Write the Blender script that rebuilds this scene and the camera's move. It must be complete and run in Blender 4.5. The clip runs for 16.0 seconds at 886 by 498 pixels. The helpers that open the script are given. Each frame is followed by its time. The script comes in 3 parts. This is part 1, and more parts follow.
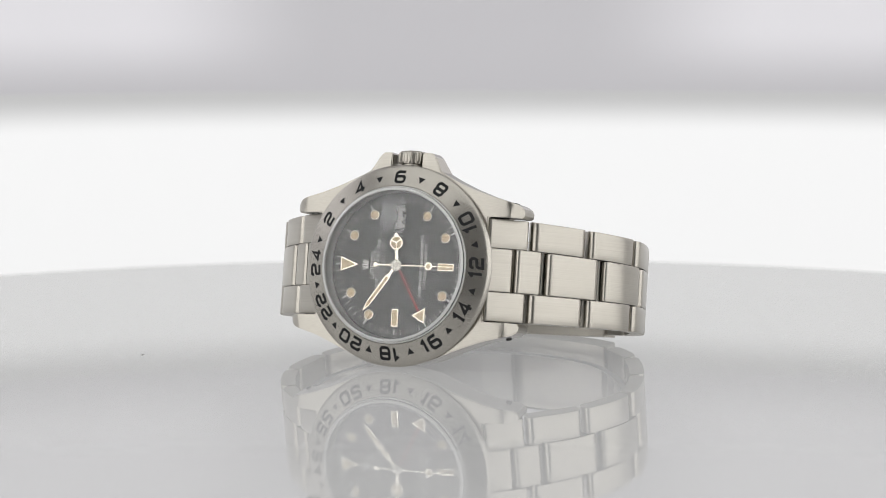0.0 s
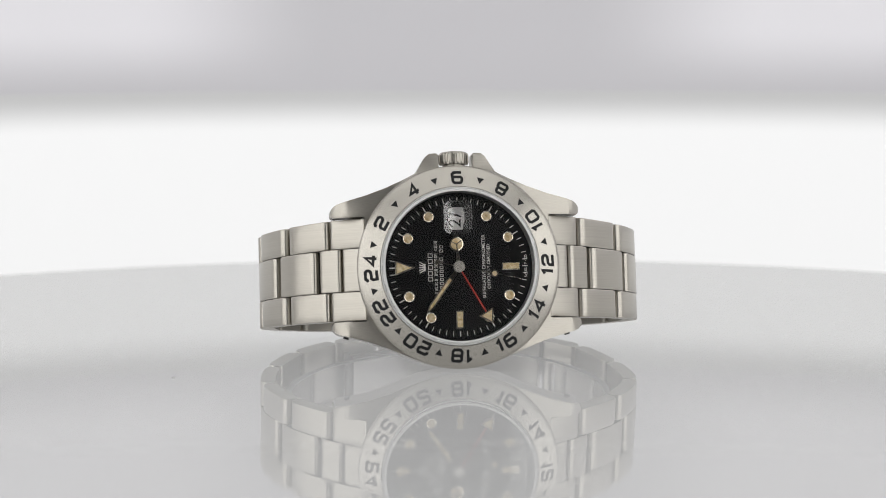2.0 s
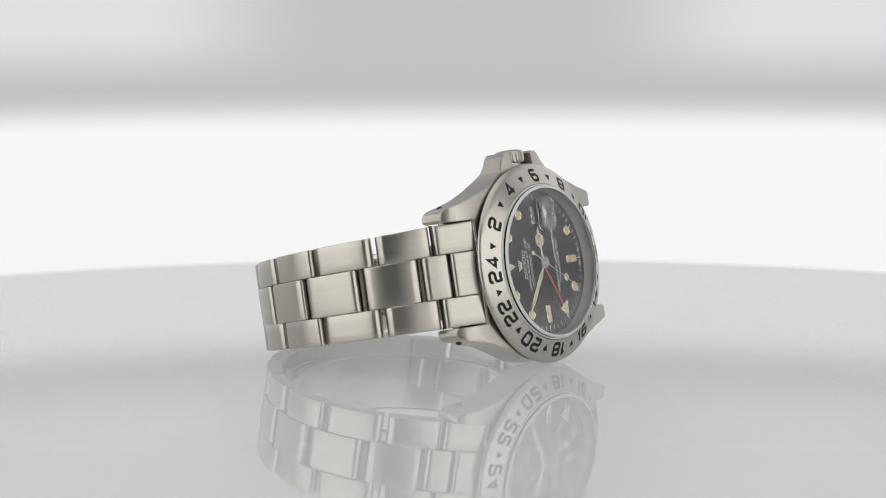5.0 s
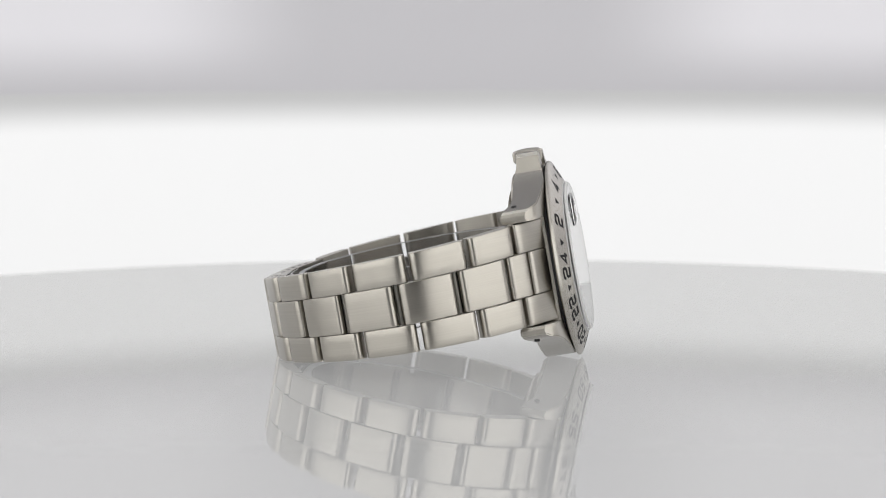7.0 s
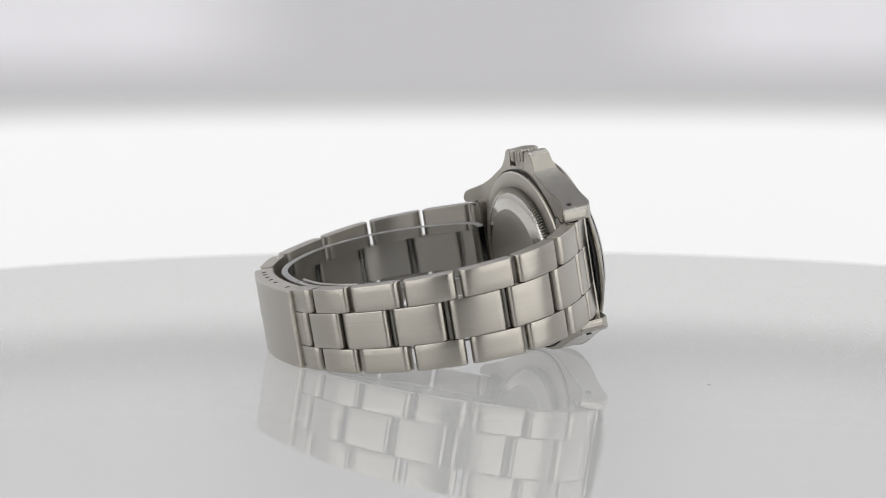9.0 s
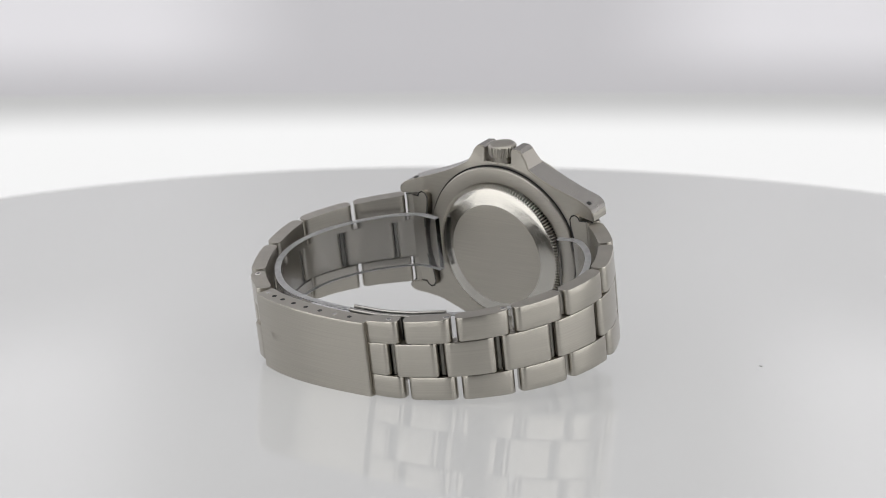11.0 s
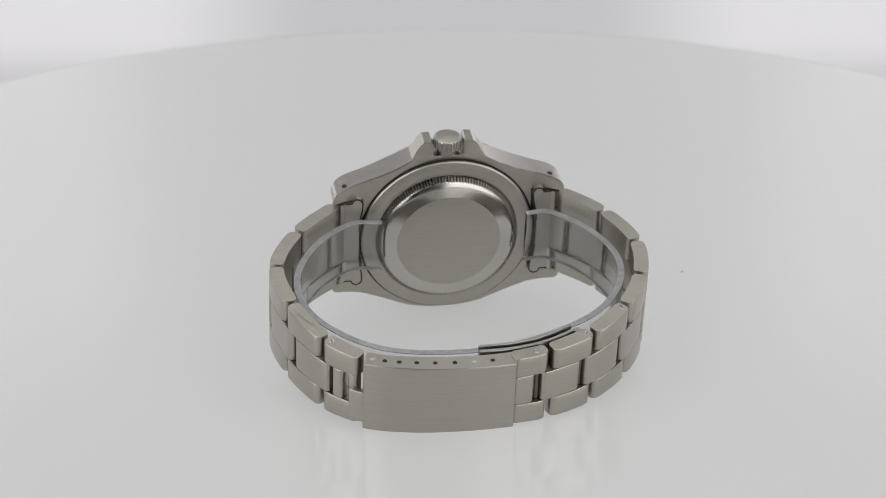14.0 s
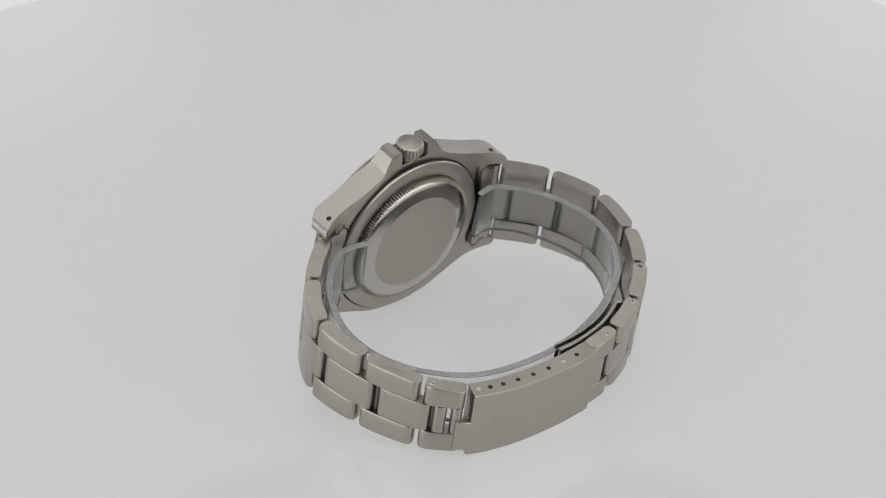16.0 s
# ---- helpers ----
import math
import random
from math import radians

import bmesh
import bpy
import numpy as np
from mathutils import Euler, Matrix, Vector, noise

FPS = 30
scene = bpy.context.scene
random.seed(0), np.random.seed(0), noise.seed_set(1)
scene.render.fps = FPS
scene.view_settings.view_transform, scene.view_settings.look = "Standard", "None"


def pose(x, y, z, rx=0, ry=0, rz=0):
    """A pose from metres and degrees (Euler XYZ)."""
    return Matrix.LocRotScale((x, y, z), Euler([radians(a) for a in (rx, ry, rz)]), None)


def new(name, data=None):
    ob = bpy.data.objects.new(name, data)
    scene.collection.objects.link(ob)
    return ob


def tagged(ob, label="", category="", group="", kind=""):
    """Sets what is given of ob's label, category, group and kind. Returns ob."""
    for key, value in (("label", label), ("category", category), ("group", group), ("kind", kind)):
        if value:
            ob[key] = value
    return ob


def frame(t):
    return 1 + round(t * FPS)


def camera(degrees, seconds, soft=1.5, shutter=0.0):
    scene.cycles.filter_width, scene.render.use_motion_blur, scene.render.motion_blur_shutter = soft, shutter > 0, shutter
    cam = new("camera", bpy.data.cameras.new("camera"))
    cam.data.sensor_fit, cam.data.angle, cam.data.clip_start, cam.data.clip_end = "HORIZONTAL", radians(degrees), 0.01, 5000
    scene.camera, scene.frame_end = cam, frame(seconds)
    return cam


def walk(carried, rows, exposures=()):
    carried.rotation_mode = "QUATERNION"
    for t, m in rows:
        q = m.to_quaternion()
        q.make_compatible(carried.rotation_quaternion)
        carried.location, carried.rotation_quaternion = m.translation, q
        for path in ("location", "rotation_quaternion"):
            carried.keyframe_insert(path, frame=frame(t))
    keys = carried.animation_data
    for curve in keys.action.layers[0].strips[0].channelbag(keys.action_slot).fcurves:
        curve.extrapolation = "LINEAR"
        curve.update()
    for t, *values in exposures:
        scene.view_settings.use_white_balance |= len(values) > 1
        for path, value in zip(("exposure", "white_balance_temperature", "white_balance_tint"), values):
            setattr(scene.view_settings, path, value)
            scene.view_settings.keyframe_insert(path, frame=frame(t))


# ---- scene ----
cam = camera(20.5, 16.0, soft=0.8)
cam.data.dof.use_dof = True
cam.data.dof.focus_distance = 0.492
cam.data.dof.aperture_fstop = 28.0

# camera on a swing arm: seconds and the arm's angle over the plate (degrees)
SWING = [(0.0, 5.56), (4.0, 5.56), (7.9, 5.56), (8.2, 5.60), (8.5, 5.75), (8.8, 6.02), (9.0, 6.27), (9.2, 6.68), (9.7, 8.25), (10.3, 10.65),
         (10.8, 12.68), (11.3, 14.65), (11.5, 15.43), (12.0, 17.40), (12.5, 19.42), (13.0, 21.42), (13.5, 23.38), (14.0, 25.30),
         (14.5, 27.16), (15.0, 29.00), (15.5, 30.86), (16.0, 32.72)]


def arm(e):
    """Place (metres) and downward pitch (degrees) of the camera at an angle of the arm."""
    r = 504.5 + 0.45 * (min(e, 17.7) - 5.56) + 0.13 * max(0.0, e - 17.7)
    return -r * math.cos(radians(e)) / 1000, (20 + r * math.sin(radians(e))) / 1000, e - 0.18 - 0.0067 * (e - 5.56)


ARM = [(t, *arm(e)) for t, e in SWING]
CAMERA_ROWS = [(t, pose(0, y, z, 0, 0, 0.236) @ pose(0, 0, 0, 90 - p) @ pose(0, 0, 0, 0, 0, -0.12)) for t, y, z, p in ARM]
walk(cam, CAMERA_ROWS)

# ---- world and exposure ----
world = bpy.data.worlds.new("studio")
scene.world = world
world.use_nodes = True
world.node_tree.nodes["Background"].inputs[0].default_value = (0.9, 0.95, 1.0, 1)
world.node_tree.nodes["Background"].inputs[1].default_value = 0.10
scene.view_settings.exposure = 0.0


# ---- materials ----
def mat(name, color, rough=0.4, metal=0.0, **more):
    m = bpy.data.materials.new(name)
    m.use_nodes = True
    b = m.node_tree.nodes["Principled BSDF"]
    b.inputs["Base Color"].default_value = (*color, 1)
    b.inputs["Roughness"].default_value = rough
    b.inputs["Metallic"].default_value = metal
    for key, value in more.items():
        b.inputs[key.replace("_", " ")].default_value = value
    return m


def grain(m, scale, rough=(0.2, 0.4), bump=0.02, dist=0.00002, tint=None, detail=4.0):
    """Streaks or mottling: noise in object space, stretched by scale (x, y, z), on roughness, relief and tone."""
    t = m.node_tree
    b = t.nodes["Principled BSDF"]
    co = t.nodes.new("ShaderNodeTexCoord")
    mp = t.nodes.new("ShaderNodeMapping")
    mp.inputs["Scale"].default_value = scale
    nz = t.nodes.new("ShaderNodeTexNoise")
    nz.inputs["Scale"].default_value = 1.0
    nz.inputs["Detail"].default_value = detail
    t.links.new(co.outputs["Object"], mp.inputs["Vector"])
    t.links.new(mp.outputs["Vector"], nz.inputs["Vector"])
    mr = t.nodes.new("ShaderNodeMapRange")
    mr.inputs["From Min"].default_value, mr.inputs["From Max"].default_value = 0.25, 0.75
    mr.inputs["To Min"].default_value, mr.inputs["To Max"].default_value = rough
    t.links.new(nz.outputs["Fac"], mr.inputs["Value"])
    t.links.new(mr.outputs["Result"], b.inputs["Roughness"])
    if bump:
        bp = t.nodes.new("ShaderNodeBump")
        bp.inputs["Strength"].default_value, bp.inputs["Distance"].default_value = bump, dist
        t.links.new(nz.outputs["Fac"], bp.inputs["Height"])
        t.links.new(bp.outputs["Normal"], b.inputs["Normal"])
    if tint:
        cr = t.nodes.new("ShaderNodeValToRGB")
        cr.color_ramp.elements[0].position, cr.color_ramp.elements[1].position = 0.3, 0.7
        cr.color_ramp.elements[0].color, cr.color_ramp.elements[1].color = (*tint[0], 1), (*tint[1], 1)
        t.links.new(nz.outputs["Fac"], cr.inputs["Fac"])
        t.links.new(cr.outputs["Color"], b.inputs["Base Color"])
    return m


STEEL_A, STEEL_B = (0.385, 0.365, 0.326), (0.435, 0.412, 0.369)
brushed = grain(mat("brushed_steel", STEEL_B, 0.3, 1.0), (60, 9000, 60), (0.28, 0.34), 0.0, tint=(STEEL_A, STEEL_B))
brushed_case = grain(mat("brushed_case_steel", STEEL_B, 0.3, 1.0), (100, 8000, 8000), (0.32, 0.40), 0.0, tint=(STEEL_A, STEEL_B))


def across(m, amount):
    """Satin finish: grooves run along the bracelet, so highlights spread across it (along v)."""
    t = m.node_tree
    b = t.nodes["Principled BSDF"]
    v = t.nodes.new("ShaderNodeVectorTransform")
    v.vector_type, v.convert_from, v.convert_to = "VECTOR", "OBJECT", "WORLD"
    v.inputs[0].default_value = (0, 1, 0)
    t.links.new(v.outputs[0], b.inputs["Tangent"])
    b.inputs["Anisotropic"].default_value = amount


across(brushed, 0.6)
across(brushed_case, 0.5)
bezel_steel = grain(mat("bezel_steel", STEEL_B, 0.32, 1.0), (9000, 9000, 9000), (0.25, 0.31), 0.0, tint=((0.385, 0.367, 0.331), (0.41, 0.39, 0.352)))
polished = grain(mat("polished_steel", (0.56, 0.55, 0.525), 0.08, 1.0), (700, 700, 700), (0.05, 0.13), 0.0)
steel_inside = grain(mat("steel_inside", (0.40, 0.39, 0.37), 0.35, 1.0), (4000, 1500, 4000), (0.28, 0.45), 0.05)
ring_steel = mat("satin_ring_steel", (0.74, 0.73, 0.71), 0.42, 1.0)
flank_steel = grain(mat("polished_flank_steel", (0.42, 0.405, 0.375), 0.24, 1.0), (300, 500, 500), (0.22, 0.28), 0.0)
back_polish = grain(mat("worn_polished_steel", (0.50, 0.485, 0.45), 0.17, 1.0), (600, 600, 600), (0.11, 0.23), 0.0)
gasket_white = mat("pale_gasket", (0.50, 0.50, 0.49), 0.4)
black_paint = mat("black_enamel", (0.010, 0.010, 0.011), 0.6, Specular_IOR_Level=0.2)
dial_black = grain(mat("dial_black", (0.004, 0.004, 0.004), 0.4, Specular_IOR_Level=0.15), (900, 900, 900), (0.35, 0.40), 0.0)
white_print = mat("white_print", (0.75, 0.74, 0.70), 0.5)
lume = grain(mat("aged_lume", (0.70, 0.60, 0.40), 0.6), (1300, 1300, 1300), (0.5, 0.7), 0.1, tint=((0.40, 0.27, 0.10), (0.72, 0.62, 0.42)))
gold_rim = mat("white_gold_rim", (0.72, 0.68, 0.58), 0.06, 1.0)
red_paint = mat("red_lacquer", (0.45, 0.03, 0.02), 0.35)
date_white = mat("date_white", (0.8, 0.8, 0.78), 0.5)
hole_dark = mat("hole_dark", (0.01, 0.01, 0.01), 0.7)
glass = mat("sapphire_glass", (1, 1, 1), 0.0, 0.0, IOR=1.5, Transmission_Weight=1.0)
film = grain(mat("clear_plastic", (0.86, 0.86, 0.87), 0.05, 0.0, IOR=1.38, Transmission_Weight=1.0), (300, 300, 300), (0.01, 0.06), 0.04, 0.0001)
# dark steel for hinge tubes: the shade between links is put into their colour
hinge_steel = mat("shaded_hinge_steel", (0.17, 0.165, 0.15), 0.45, 1.0)
frosted = grain(mat("frosted_plastic", (0.62, 0.62, 0.63), 0.5, 0.0, IOR=1.4, Transmission_Weight=0.5), (900, 900, 900), (0.35, 0.6), 0.1, 0.0002, tint=((0.4, 0.4, 0.41), (0.6, 0.6, 0.61)))
# dark base plus emission: glow stands in for light from below the plate
acrylic = mat("glowing_acrylic", (0.17, 0.17, 0.17), 0.5, 0.0, IOR=1.5, Specular_IOR_Level=0.0, Emission_Color=(1.0, 1.0, 1.0, 1), Emission_Strength=0.435)
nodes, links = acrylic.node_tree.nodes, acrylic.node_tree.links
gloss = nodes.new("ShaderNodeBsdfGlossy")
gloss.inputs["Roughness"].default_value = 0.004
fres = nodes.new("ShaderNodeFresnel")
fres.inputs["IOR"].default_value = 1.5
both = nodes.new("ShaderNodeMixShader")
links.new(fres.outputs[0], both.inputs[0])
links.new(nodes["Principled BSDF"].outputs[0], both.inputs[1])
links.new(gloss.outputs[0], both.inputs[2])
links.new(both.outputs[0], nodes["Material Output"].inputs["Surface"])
table_paint = grain(mat("grey_paint", (0.4, 0.4, 0.4), 0.6), (40, 40, 40), (0.5, 0.7), 0.1)
black_cloth = grain(mat("black_cloth", (0.015, 0.015, 0.016), 0.9), (900, 900, 900), (0.8, 1.0), 0.2)


def glow(name, color, strength, base=None):
    m = mat(name, base or color, 0.6)
    b = m.node_tree.nodes["Principled BSDF"]
    b.inputs["Emission Color"].default_value = (*color, 1)
    b.inputs["Emission Strength"].default_value = strength
    return m


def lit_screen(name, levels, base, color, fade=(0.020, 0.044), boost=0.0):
    """A screen with its light painted as emission: bright to both sides above the seam, dimmer in its middle."""
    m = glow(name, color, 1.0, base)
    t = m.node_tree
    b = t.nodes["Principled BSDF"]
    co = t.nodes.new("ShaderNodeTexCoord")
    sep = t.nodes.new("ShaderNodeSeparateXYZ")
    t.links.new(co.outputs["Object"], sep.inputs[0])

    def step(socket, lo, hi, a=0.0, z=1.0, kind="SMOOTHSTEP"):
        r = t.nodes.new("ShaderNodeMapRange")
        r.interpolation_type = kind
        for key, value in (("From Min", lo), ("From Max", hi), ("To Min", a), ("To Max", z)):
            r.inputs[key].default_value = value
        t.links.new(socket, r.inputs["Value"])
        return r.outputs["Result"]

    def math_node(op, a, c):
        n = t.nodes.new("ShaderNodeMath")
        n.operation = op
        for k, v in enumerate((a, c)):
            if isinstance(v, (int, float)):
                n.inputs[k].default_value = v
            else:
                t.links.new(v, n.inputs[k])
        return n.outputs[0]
    # side light, soft seam and falloff upward are painted by height and distance
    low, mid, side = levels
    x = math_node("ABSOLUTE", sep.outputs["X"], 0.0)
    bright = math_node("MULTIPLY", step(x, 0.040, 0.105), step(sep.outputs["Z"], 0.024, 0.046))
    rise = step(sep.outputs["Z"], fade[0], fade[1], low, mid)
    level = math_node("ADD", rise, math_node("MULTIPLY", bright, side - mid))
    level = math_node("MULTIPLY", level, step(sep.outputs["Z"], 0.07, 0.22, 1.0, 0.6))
    # extra glow added high on both sides, out of view, to brighten reflections
    side_boost = math_node("MULTIPLY", step(x, 0.085, 0.14), step(sep.outputs["Z"], 0.075, 0.115, 0.0, boost))
    level = math_node("ADD", level, math_node("MULTIPLY", side_boost, step(sep.outputs["Z"], 0.22, 0.34, 1.0, 0.0)))
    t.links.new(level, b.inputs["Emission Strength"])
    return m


# ---- mesh helpers: built in millimetres ----
MM = 0.001


def mesh_of(name, bm, material, angle=35):
    bmesh.ops.recalc_face_normals(bm, faces=bm.faces)
    me = bpy.data.meshes.new(name)
    bm.to_mesh(me)
    bm.free()
    me.transform(Matrix.Scale(MM, 4))
    me.materials.append(material)
    me.shade_smooth()
    me.set_sharp_from_angle(angle=radians(angle))
    return me


def part(name, bm, material, parent=None, label="", angle=35):
    ob = new(name, mesh_of(name, bm, material, angle))
    if parent is not None:
        ob.parent = parent
    return tagged(ob, label)


def lathe(profile, seg=128, closed=False, axis="n", teeth=None):
    """A turned body: profile of (radius, height); teeth(i) scales the radius of each second station."""
    bm = bmesh.new()
    rings = []
    for r, h in profile:
        if r < 1e-6:
            rings.append([bm.verts.new((0, 0, h))])
            continue
        ring = []
        for i in range(seg):
            a = 2 * math.pi * i / seg
            k = teeth(i, r, h) if teeth else 1.0
            ring.append(bm.verts.new((r * k * math.cos(a), r * k * math.sin(a), h)))
        rings.append(ring)
    pairs = list(zip(rings, rings[1:])) + ([(rings[-1], rings[0])] if closed else [])
    for a, b in pairs:
        for i in range(seg):
            j = (i + 1) % seg
            if len(a) == 1 and len(b) == 1:
                continue
            if len(a) == 1:
                bm.faces.new((a[0], b[i], b[j]))
            elif len(b) == 1:
                bm.faces.new((a[i], a[j], b[0]))
            else:
                bm.faces.new((a[i], a[j], b[j], b[i]))
    if axis == "v":
        bm.transform(Matrix.Rotation(radians(-90), 4, "X"))
    return bm


def slab(outline, z0, z1, bevel=0.0, holes=(), segments=2):
    """An outline (x, y), with holes, made thick from z0 to z1."""
    bm = bmesh.new()
    edges = []
    for loop in (outline, *holes):
        vs = [bm.verts.new((x, y, z0)) for x, y in loop]
        edges += [bm.edges.new((a, b)) for a, b in zip(vs, vs[1:] + vs[:1])]
    if holes:
        bmesh.ops.triangle_fill(bm, use_beauty=True, edges=edges, normal=(0, 0, 1))
    else:
        bm.faces.new(bm.verts)
    made = bmesh.ops.extrude_face_region(bm, geom=bm.faces[:])
    bmesh.ops.translate(bm, vec=(0, 0, z1 - z0), verts=[v for v in made["geom"] if isinstance(v, bmesh.types.BMVert)])
    bmesh.ops.recalc_face_normals(bm, faces=bm.faces)
    if bevel:
        sharp = [e for e in bm.edges if len(e.link_faces) == 2 and e.calc_face_angle(0) > radians(50)]
        bmesh.ops.bevel(bm, geom=sharp, offset=bevel, segments=segments, affect="EDGES", clamp_overlap=True)
    return bm


def circle(r, n=64, x=0.0, y=0.0):
    return [(x + r * math.cos(2 * math.pi * i / n), y + r * math.sin(2 * math.pi * i / n)) for i in range(n)]


def rounded(w, h, r, n=6, x=0.0, y=0.0):
    out = []
    for cx, cy, a0 in ((w / 2 - r, h / 2 - r, 0), (-w / 2 + r, h / 2 - r, 90), (-w / 2 + r, -h / 2 + r, 180), (w / 2 - r, -h / 2 + r, 270)):
        out += [(x + cx + r * math.cos(radians(a0 + 90 * i / n)), y + cy + r * math.sin(radians(a0 + 90 * i / n))) for i in range(n + 1)]
    return out


def ribbon(bm, line, width, z=0.0, closed=False):
    """A flat stroke of even width along a line, with mitred corners."""
    n = len(line)
    left, right = [], []
    for i, (x, y) in enumerate(line):
        p = Vector(line[i - 1]) if (i or closed) else None
        q = Vector(line[(i + 1) % n]) if (i < n - 1 or closed) else None
        c = Vector((x, y))
        d0 = (c - p).normalized() if p is not None else None
        d1 = (q - c).normalized() if q is not None else None
        d0, d1 = d0 or d1, d1 or d0
        t = (d0 + d1).normalized()
        m = Vector((-t.y, t.x)) * (width / 2) / max(0.5, t.dot(d0))
        left.append(bm.verts.new((x + m.x, y + m.y, z)))
        right.append(bm.verts.new((x - m.x, y - m.y, z)))
    for i in range(n if closed else n - 1):
        j = (i + 1) % n
        bm.faces.new((left[i], right[i], right[j], left[j]))


def letters(text, size, x=0.0, y=0.0, bold=0.0):
    """Flat lettering, centred, as a bmesh in millimetres."""
    cu = bpy.data.curves.new("lettering", "FONT")
    cu.body, cu.size, cu.align_x, cu.align_y, cu.offset, cu.resolution_u = text, size, "CENTER", "CENTER", bold, 3
    ob = new("lettering", cu)
    me = bpy.data.meshes.new_from_object(ob.evaluated_get(bpy.context.evaluated_depsgraph_get()))
    bpy.data.objects.remove(ob)
    bm = bmesh.new()
    bm.from_mesh(me)
    bpy.data.meshes.remove(me)
    bmesh.ops.translate(bm, vec=(x, y, 0), verts=bm.verts)
    return bm


# ---- turntable and studio ----
def arc_panel(r, a0, a1, z0, z1, thick, n=48, rows=6):
    """A curved upright panel round the turntable's axis; angles from the far side (+y), in degrees."""
    bm = bmesh.new()
    grid = []
    for rr in (r, r + thick):
        sheet = []
        for i in range(n + 1):
            a = radians(a0 + (a1 - a0) * i / n)
            sheet.append([bm.verts.new((rr * math.sin(a), rr * math.cos(a), z0 + (z1 - z0) * j / rows)) for j in range(rows + 1)])
        grid.append(sheet)
    for s in grid:
        for i in range(n):
            for j in range(rows):
                bm.faces.new((s[i][j], s[i + 1][j], s[i + 1][j + 1], s[i][j + 1]))
    f, b = grid
    for i in range(n):
        for j in (0, rows):
            bm.faces.new((f[i][j], f[i + 1][j], b[i + 1][j], b[i][j]))
    for j in range(rows):
        for i in (0, n):
            bm.faces.new((f[i][j], f[i][j + 1], b[i][j + 1], b[i][j]))
    return bm


def build_turntable():
    table = tagged(new("turntable"), "round glossy white acrylic turntable, light from below put in as glow", "turntable")
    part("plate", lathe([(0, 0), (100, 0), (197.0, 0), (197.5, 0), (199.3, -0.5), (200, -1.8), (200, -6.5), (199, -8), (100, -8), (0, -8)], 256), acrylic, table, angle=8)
    part("drum", lathe([(0, -8.2), (110, -8.2), (112, -10), (112, -240), (110, -242), (0, -242)], 96), table_paint, table, "grey painted drum")
    for x, y, r in ((-57.5, -28.0, 0.26),):
        speck = lathe([(0, r * 0.9), (r * 0.7, r * 0.6), (r, 0.01), (0, 0.005)], 7)
        speck.transform(Matrix.Translation((x, y, 0)) @ Matrix.Scale(1.8, 4, (1, 0.4, 0)))
        part("dust_speck", speck, table_paint, table, "tiny grey speck of dust")
    return table


def build_studio():
    bench = part("bench", slab(rounded(1600, 1600, 30), -290, -242.5, 4), table_paint)
    tagged(bench, "plain grey painted work bench under the turntable", "bench")
    floor = part("floor", slab(rounded(7000, 7000, 10), -1040, -1000), table_paint)
    tagged(floor, "plain grey studio floor", "floor", kind="structure")
    for name, x, y, w, d in (("wall_north", 0, 3520, 7100, 40), ("wall_south", 0, -3520, 7100, 40), ("wall_east", 3520, 0, 40, 7000), ("wall_west", -3520, 0, 40, 7000)):
        wall = part(name, slab([(x - w / 2, y - d / 2), (x + w / 2, y - d / 2), (x + w / 2, y + d / 2), (x - w / 2, y + d / 2)], -1040, 1840), table_paint)
        tagged(wall, "plain grey studio wall", "wall", kind="structure")
    for x, y in ((-740, -740), (740, -740), (740, 740), (-740, 740)):
        part("leg", slab(rounded(50, 50, 6, x=x, y=y), -1000, -290), table_paint, bench)


def build_backdrop():
    """Curved screen on the far end of the camera's swing arm, hung about the turntable's middle."""
    screen = tagged(new("backdrop"), "curved white photo backdrop with painted glow, brightest in its lower band", "backdrop", kind="structure")
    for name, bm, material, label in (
            ("lower_band", arc_panel(300, -88, 88, -110, 25.2, 4), band_glow, "white lower band with painted glow"),
            ("upper_screen", arc_panel(310, -88, 88, 17, 640, 4, rows=12), upper_glow, "pale grey upper screen with painted side light")):
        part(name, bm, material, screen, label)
    return screen


# both screens carry their lighting as painted emission
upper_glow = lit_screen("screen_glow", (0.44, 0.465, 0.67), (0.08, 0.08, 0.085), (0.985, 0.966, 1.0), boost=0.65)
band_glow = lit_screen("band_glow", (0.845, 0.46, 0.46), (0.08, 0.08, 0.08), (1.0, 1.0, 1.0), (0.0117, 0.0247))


def build_softboxes():
    for side, a0, a1 in (("left", -164, -91), ("right", 91, 164)):
        box = tagged(new("softbox"), "tall curved white softbox beside the turntable", "softbox", "softboxes round the turntable")
        part("diffuser", arc_panel(760, a0, a1, -60, 600, 6), glow("softbox_glow_" + side, (1.0, 0.995, 0.985), 1.25), box, "glowing white fabric")
        part("shell", arc_panel(772, a0 - 1, a1 + 1, -70, 610, 60), black_cloth, box, "black fabric shell")
    top = tagged(new("overhead_softbox"), "wide square white softbox hung overhead", "softbox")
    part("diffuser", slab(rounded(1500, 1500, 40), 800, 806, 1), glow("softbox_glow_top", (1.0, 1.0, 0.99), 0.55), top, "glowing white fabric")
    part("shell", slab(rounded(1540, 1540, 50), 808, 900, 6), black_cloth, top, "black fabric shell")
    arm = part("rod", slab(circle(15, 24), 905, 1800), table_paint, top, "grey hanging rod")
    ceiling = part("ceiling", slab(rounded(7000, 7000, 10), 1800, 1840), table_paint)
    tagged(ceiling, "plain grey studio ceiling", "ceiling", kind="structure")


# ---- the watch: u to six o'clock, v to the crown, n out of the dial ----
def bezel_n(r):
    return (17.45 - r) * 0.46


